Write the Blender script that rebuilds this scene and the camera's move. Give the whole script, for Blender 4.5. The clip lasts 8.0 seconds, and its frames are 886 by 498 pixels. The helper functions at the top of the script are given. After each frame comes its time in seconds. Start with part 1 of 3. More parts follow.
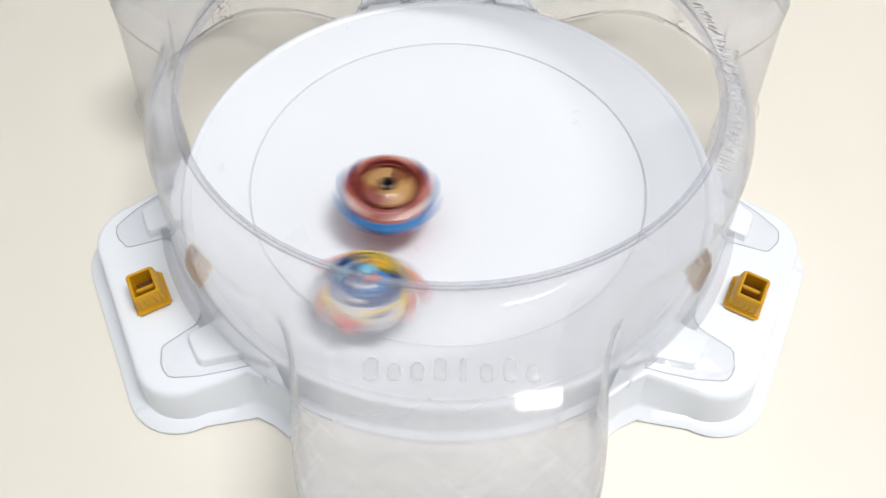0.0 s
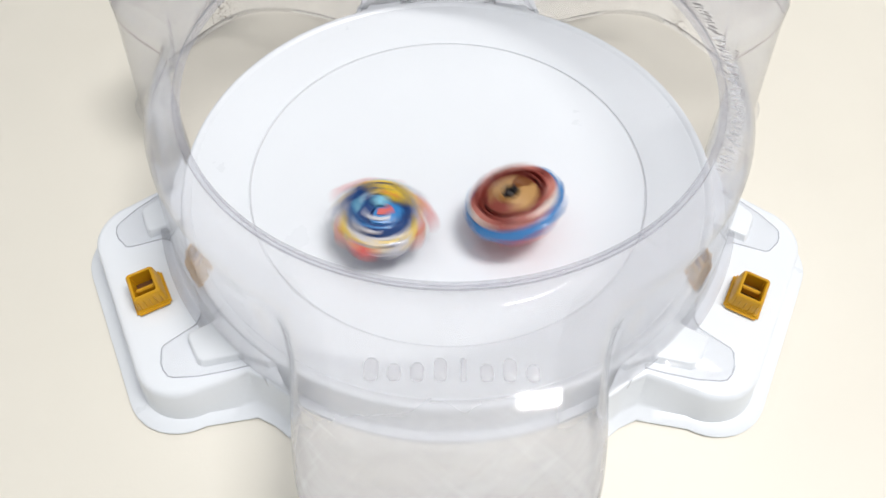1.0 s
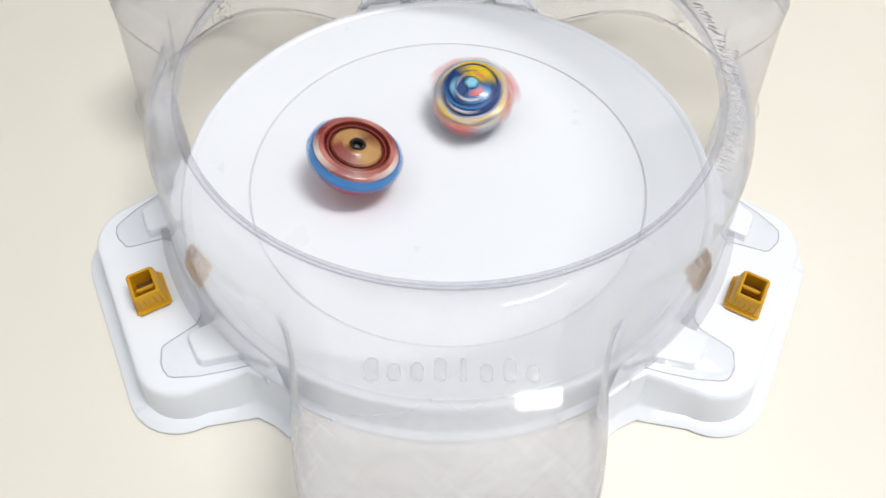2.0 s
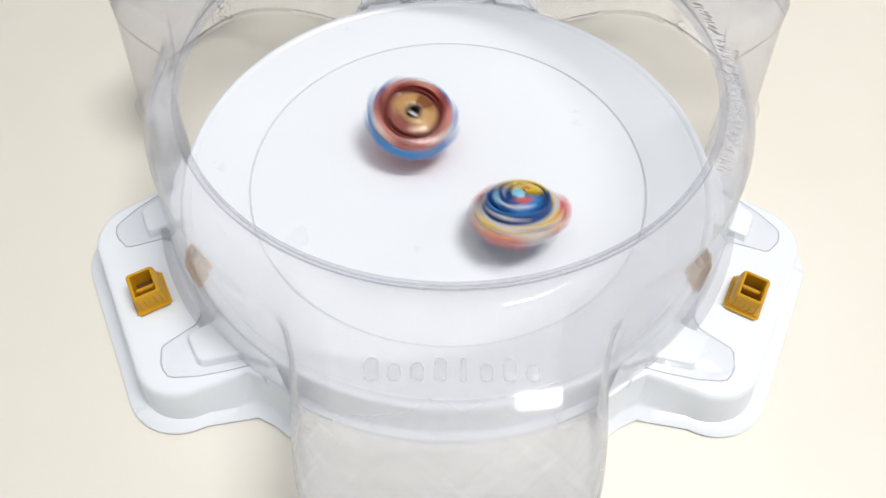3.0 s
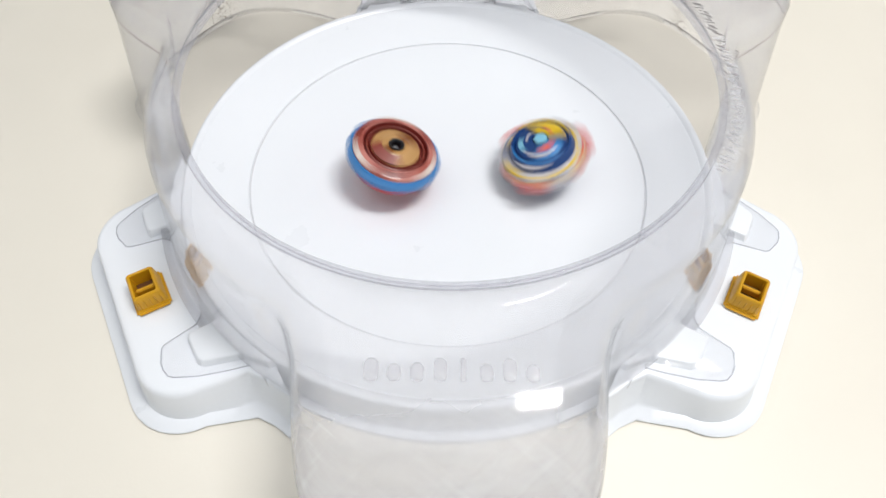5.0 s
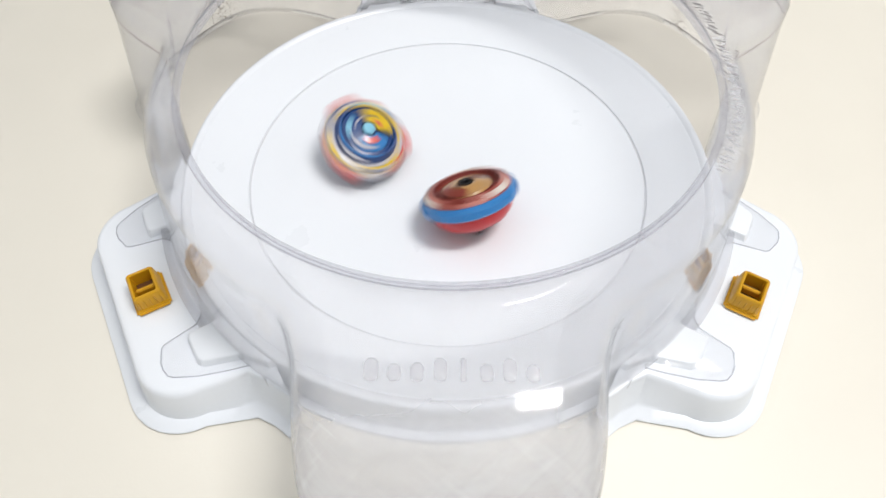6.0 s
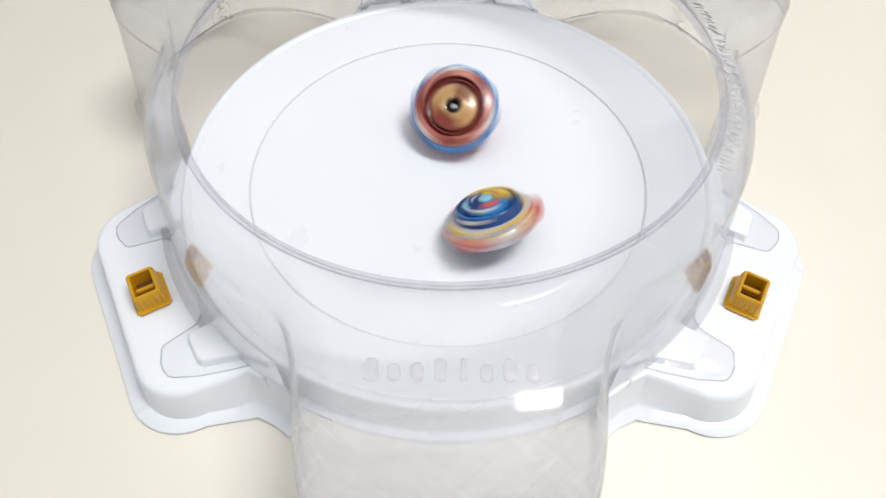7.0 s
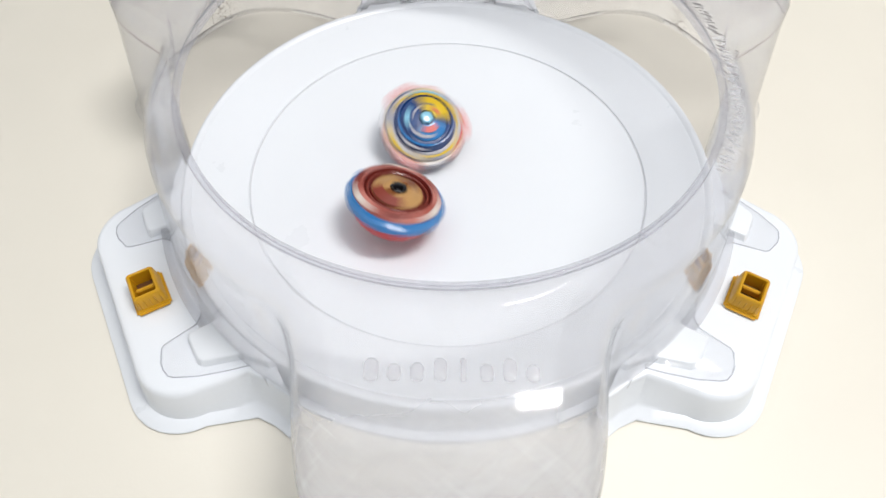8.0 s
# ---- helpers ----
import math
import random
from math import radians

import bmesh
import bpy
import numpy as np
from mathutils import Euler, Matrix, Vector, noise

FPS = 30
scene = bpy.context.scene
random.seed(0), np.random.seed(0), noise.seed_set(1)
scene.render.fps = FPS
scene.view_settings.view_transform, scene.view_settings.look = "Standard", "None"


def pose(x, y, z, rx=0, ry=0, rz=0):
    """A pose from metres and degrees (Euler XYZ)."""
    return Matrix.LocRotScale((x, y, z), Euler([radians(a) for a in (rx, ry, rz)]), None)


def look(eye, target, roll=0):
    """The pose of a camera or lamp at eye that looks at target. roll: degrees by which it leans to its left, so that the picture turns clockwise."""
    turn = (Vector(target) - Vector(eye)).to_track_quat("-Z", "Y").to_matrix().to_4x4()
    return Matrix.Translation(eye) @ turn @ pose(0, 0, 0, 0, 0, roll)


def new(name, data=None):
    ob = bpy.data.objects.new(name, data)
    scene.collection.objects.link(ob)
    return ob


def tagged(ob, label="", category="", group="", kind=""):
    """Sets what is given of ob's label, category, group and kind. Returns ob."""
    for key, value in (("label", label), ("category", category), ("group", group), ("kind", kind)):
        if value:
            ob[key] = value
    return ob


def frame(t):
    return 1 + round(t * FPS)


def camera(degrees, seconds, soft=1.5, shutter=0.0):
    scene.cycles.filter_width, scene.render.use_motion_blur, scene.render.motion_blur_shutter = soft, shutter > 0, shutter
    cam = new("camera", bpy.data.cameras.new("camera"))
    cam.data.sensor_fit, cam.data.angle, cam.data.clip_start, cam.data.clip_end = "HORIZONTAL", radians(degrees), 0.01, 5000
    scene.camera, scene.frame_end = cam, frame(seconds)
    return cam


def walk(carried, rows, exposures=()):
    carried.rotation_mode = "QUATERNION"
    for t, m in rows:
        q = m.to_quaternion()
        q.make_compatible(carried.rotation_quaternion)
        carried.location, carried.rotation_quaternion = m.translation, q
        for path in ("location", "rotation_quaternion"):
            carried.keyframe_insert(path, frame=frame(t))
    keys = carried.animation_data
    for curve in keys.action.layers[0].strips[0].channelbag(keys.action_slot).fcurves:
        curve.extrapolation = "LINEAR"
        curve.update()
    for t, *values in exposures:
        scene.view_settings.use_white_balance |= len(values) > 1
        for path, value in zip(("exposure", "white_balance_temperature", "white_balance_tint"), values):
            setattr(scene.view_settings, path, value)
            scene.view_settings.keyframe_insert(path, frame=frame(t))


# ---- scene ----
cam = camera(70.957, 8.0, soft=1.5, shutter=0.5)
EYE = Vector((-0.0027, -0.2133, 0.2575))
PITCH, YAW = radians(55.792), radians(-0.153)
AIM = EYE + Vector((-math.sin(YAW) * math.cos(PITCH), math.cos(YAW) * math.cos(PITCH), -math.sin(PITCH)))
walk(cam, [(0.0, look(EYE, AIM, 0.519)), (8.0, look(EYE, AIM, 0.519))], exposures=[(0.0, -0.09), (8.0, -0.09)])

# ---- light: one bright ceiling panel, three added fill lamps, soft light of a pale room ----
world = bpy.data.worlds.new("world")
world.use_nodes = True
world.node_tree.nodes["Background"].inputs[0].default_value = (0.95, 0.97, 1.0, 1)
world.node_tree.nodes["Background"].inputs[1].default_value = 0.3
scene.world = world


def area_lamp(name, at, target, sx, sy, watts, colour):
    data = bpy.data.lights.new(name, "AREA")
    data.shape, data.size, data.size_y, data.energy, data.color = "RECTANGLE", sx, sy, watts, colour
    lamp = new(name, data)
    lamp.matrix_basis = look(at, target)
    return lamp


area_lamp("ceiling_panel_lamp", (0.58, -0.15, 1.54), (0.58, 0.05, 0.0), 0.60, 0.12, 20.5, (1.0, 0.98, 0.955))
# added fill without fixture or window: overhead, from the right, from the front
area_lamp("overhead_fill_lamp", (-0.25, 0.10, 1.62), (-0.25, 0.10, 0.0), 1.9, 1.5, 9.8, (0.94, 0.97, 1.0))
area_lamp("side_fill_lamp", (1.74, -0.3, 0.55), (0.0, -0.2, 0.45), 3.2, 1.7, 3.5, (0.90, 0.96, 1.0))
area_lamp("front_fill_lamp", (-0.2, -1.92, 0.55), (0.0, 0.0, 0.40), 3.0, 1.7, 5.5, (0.85, 0.935, 1.0))


# ---- materials ----
def material(name, colour, rough=0.4, vary=0.06, scale=60.0, bump=0.0, bump_scale=400.0, metallic=0.0,
             stain=None, stain_scale=8.0, stain_amount=0.3, coat=0.0, spec=0.5, sss=0.0):
    m = bpy.data.materials.new(name)
    m.use_nodes = True
    nt = m.node_tree
    b = nt.nodes["Principled BSDF"]
    b.inputs["Roughness"].default_value = rough
    b.inputs["Metallic"].default_value = metallic
    b.inputs["Coat Weight"].default_value = coat
    b.inputs["Coat Roughness"].default_value = 0.15
    b.inputs["Specular IOR Level"].default_value = spec
    if sss:
        b.inputs["Subsurface Weight"].default_value = sss
        b.inputs["Subsurface Radius"].default_value = (0.004, 0.003, 0.003)
        b.inputs["Subsurface Scale"].default_value = 1.0
    tc = nt.nodes.new("ShaderNodeTexCoord")
    n1 = nt.nodes.new("ShaderNodeTexNoise")
    n1.inputs["Scale"].default_value, n1.inputs["Detail"].default_value = scale, 6
    nt.links.new(tc.outputs["Object"], n1.inputs["Vector"])
    mix = nt.nodes.new("ShaderNodeMix")
    mix.data_type = "RGBA"
    mix.inputs[6].default_value = (*[max(0.0, c * (1 - vary)) for c in colour], 1)
    mix.inputs[7].default_value = (*[min(1.0, c * (1 + vary)) for c in colour], 1)
    nt.links.new(n1.outputs["Fac"], mix.inputs[0])
    out = mix.outputs[2]
    if stain:
        n2 = nt.nodes.new("ShaderNodeTexNoise")
        n2.inputs["Scale"].default_value, n2.inputs["Detail"].default_value = stain_scale, 8
        nt.links.new(tc.outputs["Object"], n2.inputs["Vector"])
        ramp = nt.nodes.new("ShaderNodeMapRange")
        ramp.inputs[1].default_value, ramp.inputs[2].default_value, ramp.inputs[4].default_value = 0.5, 0.75, stain_amount
        nt.links.new(n2.outputs["Fac"], ramp.inputs[0])
        mix2 = nt.nodes.new("ShaderNodeMix")
        mix2.data_type = "RGBA"
        mix2.inputs[7].default_value = (*stain, 1)
        nt.links.new(ramp.outputs[0], mix2.inputs[0])
        nt.links.new(out, mix2.inputs[6])
        out = mix2.outputs[2]
    nt.links.new(out, b.inputs["Base Color"])
    rr = nt.nodes.new("ShaderNodeMapRange")
    rr.inputs[3].default_value, rr.inputs[4].default_value = max(0.02, rough - 0.07), min(1.0, rough + 0.07)
    nt.links.new(n1.outputs["Fac"], rr.inputs[0])
    nt.links.new(rr.outputs[0], b.inputs["Roughness"])
    if bump:
        n3 = nt.nodes.new("ShaderNodeTexNoise")
        n3.inputs["Scale"].default_value, n3.inputs["Detail"].default_value = bump_scale, 4
        nt.links.new(tc.outputs["Object"], n3.inputs["Vector"])
        bp = nt.nodes.new("ShaderNodeBump")
        bp.inputs["Strength"].default_value, bp.inputs["Distance"].default_value = bump, 0.0005
        nt.links.new(n3.outputs["Fac"], bp.inputs["Height"])
        nt.links.new(bp.outputs[0], b.inputs["Normal"])
    return m


def clear_plastic(name, tint, haze, haze_colour, scuff=0.12, grime_shade=0.0, gloss_at_edge=0.5, wear_light=0.0):
    """Thin clear sheet: lets light straight through, with a milky haze, fine scratches, grimy shade, painted front
    light and a real gloss.
    """
    m = bpy.data.materials.new(name)
    m.use_nodes = True
    nt = m.node_tree
    nt.nodes.remove(nt.nodes["Principled BSDF"])
    out = nt.nodes["Material Output"]
    link = nt.links.new
    tc = nt.nodes.new("ShaderNodeTexCoord")

    def ranged(value, lo, hi, a, b):
        r = nt.nodes.new("ShaderNodeMapRange")
        r.interpolation_type = "SMOOTHSTEP"
        for k, v in zip((1, 2, 3, 4), (lo, hi, a, b)):
            r.inputs[k].default_value = v
        link(value, r.inputs[0])
        return r.outputs[0]

    def math_node(kind, a, b):
        n = nt.nodes.new("ShaderNodeMath")
        n.operation = kind
        for k, v in ((0, a), (1, b)):
            if isinstance(v, float):
                n.inputs[k].default_value = v
            else:
                link(v, n.inputs[k])
        return n.outputs[0]

    def noise_of(scale, detail, stretch=None, turn=(0, 0, 0)):
        n = nt.nodes.new("ShaderNodeTexNoise")
        n.inputs["Scale"].default_value, n.inputs["Detail"].default_value = scale, detail
        vector = tc.outputs["Object"]
        if stretch:
            spin_to = nt.nodes.new("ShaderNodeMapping")
            spin_to.inputs["Rotation"].default_value = turn
            link(vector, spin_to.inputs["Vector"])
            pull = nt.nodes.new("ShaderNodeMapping")
            pull.inputs["Scale"].default_value = stretch
            link(spin_to.outputs[0], pull.inputs["Vector"])
            vector = pull.outputs[0]
        link(vector, n.inputs["Vector"])
        return n.outputs["Fac"]

    clear = nt.nodes.new("ShaderNodeBsdfTransparent")
    clear.inputs[0].default_value = (*tint, 1)
    cloud = noise_of(22, 4)
    # shade and mottled grime are put into the haze on the two back lobes' shoulders
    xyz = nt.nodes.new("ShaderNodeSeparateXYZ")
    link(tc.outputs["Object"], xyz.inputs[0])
    shade_mask = math_node("MULTIPLY", ranged(xyz.outputs["Y"], 0.03, 0.09, 0.0, 1.0), ranged(noise_of(38, 6), 0.25, 0.75, 0.35, 1.0))
    shade_mask = math_node("MULTIPLY", shade_mask, ranged(xyz.outputs["Z"], 0.045, 0.072, 0.15, 1.0))
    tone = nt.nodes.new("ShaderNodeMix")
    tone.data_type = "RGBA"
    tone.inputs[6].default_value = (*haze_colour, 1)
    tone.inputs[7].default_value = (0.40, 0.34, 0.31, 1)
    link(math_node("MULTIPLY", shade_mask, min(1.0, grime_shade * 4.0)), tone.inputs[0])
    milky = nt.nodes.new("ShaderNodeBsdfDiffuse")
    milk2 = nt.nodes.new("ShaderNodeBsdfTranslucent")
    both = nt.nodes.new("ShaderNodeMixShader")
    both.inputs[0].default_value = 0.80
    for k, n in ((1, milky), (2, milk2)):
        link(tone.outputs[2], n.inputs[0])
        link(n.outputs[0], both.inputs[k])
    # long hair scratches in two directions, and faint smears
    amount = ranged(cloud, 0.25, 0.75, haze * 0.8, haze * 1.25)
    for turn in ((0.2, 0.3, 0.75), (0.1, -0.4, -0.9)):
        hair = noise_of(1.0, 3, (16, 420, 70), turn)
        amount = math_node("ADD", amount, math_node("MULTIPLY", ranged(hair, 0.58, 0.76, 0.0, scuff), ranged(noise_of(30, 2), 0.45, 0.65, 0.0, 1.0)))
    amount = math_node("ADD", amount, ranged(noise_of(1.0, 4, (22, 40, 240)), 0.45, 0.75, 0.0, scuff * 0.5))
    amount = math_node("ADD", amount, math_node("MULTIPLY", shade_mask, grime_shade))
    # milky light put into the front lobe's haze; faint crossing scuffs, level smears
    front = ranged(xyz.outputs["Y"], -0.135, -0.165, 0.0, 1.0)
    smeared = ranged(noise_of(1.0, 3, (30, 30, 260)), 0.30, 0.75, 0.75, 1.25)
    amount = math_node("ADD", amount, math_node("MULTIPLY", math_node("MULTIPLY", front, smeared), wear_light))
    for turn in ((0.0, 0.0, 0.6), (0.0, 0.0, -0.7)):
        cut = ranged(noise_of(1.0, 1, (30, 230, 30), turn), 0.50, 0.85, 0.0, wear_light)
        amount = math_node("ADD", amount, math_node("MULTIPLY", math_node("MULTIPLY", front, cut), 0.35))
    body = nt.nodes.new("ShaderNodeMixShader")
    link(amount, body.inputs[0])
    link(clear.outputs[0], body.inputs[1])
    link(both.outputs[0], body.inputs[2])
    gloss = nt.nodes.new("ShaderNodeBsdfGlossy")
    gloss.inputs["Roughness"].default_value = 0.06
    bn = nt.nodes.new("ShaderNodeBump")
    bn.inputs["Strength"].default_value, bn.inputs["Distance"].default_value = 0.02, 0.0004
    link(cloud, bn.inputs["Height"])
    link(bn.outputs[0], gloss.inputs["Normal"])
    lw = nt.nodes.new("ShaderNodeLayerWeight")
    lw.inputs[0].default_value = 0.5
    power = math_node("POWER", lw.outputs["Facing"], 5.0)
    fr = nt.nodes.new("ShaderNodeMapRange")
    fr.inputs[3].default_value, fr.inputs[4].default_value = 0.03, gloss_at_edge
    link(power, fr.inputs[0])
    top = nt.nodes.new("ShaderNodeMixShader")
    link(fr.outputs[0], top.inputs[0])
    link(body.outputs[0], top.inputs[1])
    link(gloss.outputs[0], top.inputs[2])
    link(top.outputs[0], out.inputs["Surface"])
    return m


CREAM = material("cream_laminate", (0.78, 0.745, 0.665), 0.42, 0.015, 30, 0.06, 900, stain=(0.74, 0.70, 0.61), stain_scale=5, stain_amount=0.25)
WHITE = material("white_plastic", (0.79, 0.82, 0.865), 0.30, 0.012, 40, 0.05, 500)
LINE = material("groove_shade_plastic", (0.66, 0.67, 0.70), 0.5, 0.15, 200)
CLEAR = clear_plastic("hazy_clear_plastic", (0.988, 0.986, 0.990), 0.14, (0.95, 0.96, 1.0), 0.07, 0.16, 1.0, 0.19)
RIMCLEAR = clear_plastic("thick_clear_plastic", (0.945, 0.945, 0.96), 0.18, (0.80, 0.80, 0.85), 0.10)
TABCLEAR = clear_plastic("thin_clear_plastic", (0.994, 0.994, 0.996), 0.02, (0.95, 0.95, 0.97), 0.04)
FOLDDIM = clear_plastic("dim_fold_plastic", (0.88, 0.865, 0.855), 0.08, (0.66, 0.63, 0.62), 0.2)
GLINT = clear_plastic("glint_haze_plastic", (0.97, 0.97, 0.98), 0.30, (0.95, 0.95, 0.97), 0.1)
LIT_SCUFF = material("lit_scuff_white", (0.84, 0.84, 0.86), 0.5, 0.1, 900)
DIM_SCUFF = material("dim_scuff_grey", (0.40, 0.38, 0.38), 0.6, 0.2, 900)
DIRT = material("brown_dirt", (0.13, 0.09, 0.06), 0.8, 0.3, 900)
SOCKET_SHADE = material("socket_shade_umber", (0.10, 0.035, 0.004), 0.6, 0.1, 300)
YELLOW = material("yellow_plastic", (0.60, 0.31, 0.006), 0.38, 0.06, 300, 0.15, 1200)
RED = material("red_plastic", (0.52, 0.022, 0.026), 0.35, 0.1, 300)
DARKRED = material("dark_red_plastic", (0.16, 0.018, 0.014), 0.3, 0.1, 300, coat=0.3)
PINK = material("pale_red_plastic", (0.55, 0.24, 0.20), 0.3, 0.1, 300, coat=0.3)
CHALK = material("chalky_paint", (0.66, 0.60, 0.55), 0.4, 0.1, 300)
ROSE = material("rose_red_plastic", (0.43, 0.125, 0.10), 0.32, 0.12, 300, coat=0.15)
BRICK = material("brick_red_plastic", (0.23, 0.045, 0.032), 0.32, 0.12, 300, coat=0.15)
SLATE = material("slate_blue_plastic", (0.12, 0.15, 0.26), 0.3, 0.1, 250, coat=0.3)
BLUE = material("sky_blue_plastic", (0.025, 0.19, 0.48), 0.3, 0.1, 300, coat=0.3)
NAVY = material("navy_plastic", (0.007, 0.045, 0.18), 0.36, 0.15, 300, coat=0.15)
GOLD = material("tan_gold_plastic", (0.20, 0.068, 0.018), 0.3, 0.15, 200, coat=0.4)
PALEGOLD = material("pale_gold_plastic", (0.47, 0.265, 0.10), 0.3, 0.12, 200, coat=0.4)
BLACK = material("black_plastic", (0.012, 0.012, 0.014), 0.35, 0.2, 300)
STEEL = material("grey_metal", (0.42, 0.42, 0.45), 0.3, 0.1, 300, metallic=0.9)
LEMON = material("lemon_plastic", (0.66, 0.45, 0.02), 0.36, 0.12, 250, coat=0.1)
CREAMY = material("cream_plastic", (0.62, 0.50, 0.30), 0.3, 0.1, 250, coat=0.3)
MILK = material("milky_plastic", (0.50, 0.49, 0.53), 0.3, 0.08, 250, coat=0.3)
CORAL = material("coral_red_plastic", (0.58, 0.10, 0.09), 0.3, 0.1, 250, coat=0.3)
ICE = material("ice_blue_plastic", (0.22, 0.52, 0.68), 0.2, 0.1, 250, coat=0.6)
PURPLE = material("dark_violet_plastic", (0.035, 0.02, 0.10), 0.3, 0.1, 250)
DUSK = material("reflection_dimming_taupe", (0.20, 0.18, 0.165), 0.8, 0.05, 5)
PAINT = material("pale_wall_paint", (0.86, 0.86, 0.86), 0.7, 0.02, 5)
FLOOR = material("grey_floor", (0.30, 0.27, 0.24), 0.6, 0.1, 6)


# ---- mesh helpers ----
def mesh_object(name, verts, faces, mat, parent=None, label="", smooth=True, sharp=35):
    me = bpy.data.meshes.new(name)
    me.from_pydata(verts, [], faces)
    bm = bmesh.new()
    bm.from_mesh(me)
    bmesh.ops.recalc_face_normals(bm, faces=bm.faces)
    bm.to_mesh(me)
    bm.free()
    me.materials.append(mat)
    if smooth:
        me.shade_smooth()
        me.set_sharp_from_angle(angle=radians(sharp))
    ob = new(name, me)
    if parent:
        ob.parent = parent
    if label:
        ob["label"] = label
    return ob


def part(name, bm, mat, parent, label="", smooth=True, sharp=35):
    me = bpy.data.meshes.new(name)
    bmesh.ops.recalc_face_normals(bm, faces=bm.faces)
    bm.to_mesh(me)
    bm.free()
    me.materials.append(mat)
    if smooth:
        me.shade_smooth()
        me.set_sharp_from_angle(angle=radians(sharp))
    ob = new(name, me)
    ob.parent = parent
    if label:
        ob["label"] = label
    return ob


def lathe(profile, n=64, a0=0.0, a1=360.0):
    """A closed ring (or sector) from a closed profile of (r, z)."""
    bm = bmesh.new()
    full = a1 - a0 >= 359.9
    steps = n if full else n + 1
    rings = []
    for i in range(steps):
        a = radians(a0 + (a1 - a0) * i / n)
        rings.append([bm.verts.new((r * math.cos(a), r * math.sin(a), z)) for r, z in profile])
    k = len(profile)
    for i in range(n):
        p, q = rings[i], rings[(i + 1) % steps]
        for j in range(k):
            bm.faces.new((p[j], p[(j + 1) % k], q[(j + 1) % k], q[j]))
    if not full:
        bm.faces.new(rings[0])
        bm.faces.new(rings[-1][::-1])
    bmesh.ops.remove_doubles(bm, verts=bm.verts, dist=1e-7)
    return bm


def block(sx, sy, sz, bevel=0.001, seg=2, at=(0, 0, 0)):
    """A bevelled block that stands on z = 0 of at."""
    bm = bmesh.new()
    bmesh.ops.create_cube(bm, size=1)
    for v in bm.verts:
        v.co = Vector((v.co.x * sx, v.co.y * sy, (v.co.z + 0.5) * sz)) + Vector(at)
    if bevel:
        bmesh.ops.bevel(bm, geom=list(bm.edges), offset=bevel, segments=seg, affect="EDGES")
    return bm


def outline_stack(rows):
    """A solid from stacked outlines, each a list of (x, y, z) of equal length, closed below and above."""
    bm = bmesh.new()
    rings = [[bm.verts.new(p) for p in row] for row in rows]
    n = len(rings[0])
    for a, b in zip(rings, rings[1:]):
        for j in range(n):
            bm.faces.new((a[j], a[(j + 1) % n], b[(j + 1) % n], b[j]))
    bm.faces.new(rings[0][::-1])
    bm.faces.new(rings[-1])
    return bm


def empty(name, at=None):
    ob = new(name)
    ob.empty_display_size = 0.02
    if at:
        ob.matrix_basis = at
    return ob


# ---- room shell ----
def slab(name, x0, y0, z0, x1, y1, z1, mat, label, category):
    bm = block(x1 - x0, y1 - y0, z1 - z0, 0, at=((x0 + x1) / 2, (y0 + y1) / 2, z0))
    me = bpy.data.meshes.new(name)
    bm.to_mesh(me)
    bm.free()
    me.materials.append(mat)
    return tagged(new(name, me), label, category, kind="structure")


slab("floor", -1.8, -2.0, -0.79, 1.8, 1.8, -0.75, FLOOR, "plain grey floor under the table", "floor")
slab("ceiling", -1.8, -2.0, 1.66, 1.8, 1.8, 1.70, PAINT, "plain pale painted ceiling", "ceiling")
# unseen wall, made dark so that the back lobes mirror less light
slab("wall_north", -1.8, 1.8, -0.75, 1.8, 1.9, 1.66, DUSK, "plain unseen wall, dark taupe to dim the cover's reflections", "wall")
slab("wall_south", -1.8, -2.1, -0.75, 1.8, -2.0, 1.66, PAINT, "plain pale painted wall", "wall")
slab("wall_east", 1.8, -2.1, -0.75, 1.9, 1.9, 1.66, PAINT, "plain pale painted wall", "wall")
slab("wall_west", -1.9, -2.1, -0.75, -1.8, 1.9, 1.66, PAINT, "plain pale painted wall", "wall")


def make_table():
    table = empty("table", pose(0, 0.1, 0))
    part("tabletop", block(1.5, 1.1, 0.03, 0.003, at=(0, 0, -0.03)), CREAM, table)
    for x in (-0.68, 0.68):
        for y in (-0.48, 0.48):
            part("leg", block(0.05, 0.05, 0.72, 0.003, at=(x, y, -0.75)), CREAM, table)
    return tagged(table, "cream laminate table with a plain smooth top", "table")


make_table()

# ---- the stadium ----
U = 0.1          # the groove's radius
BASE = 0.017     # height of the groove over the table


def P3(r, z):
    return (r * U, z * U + BASE)


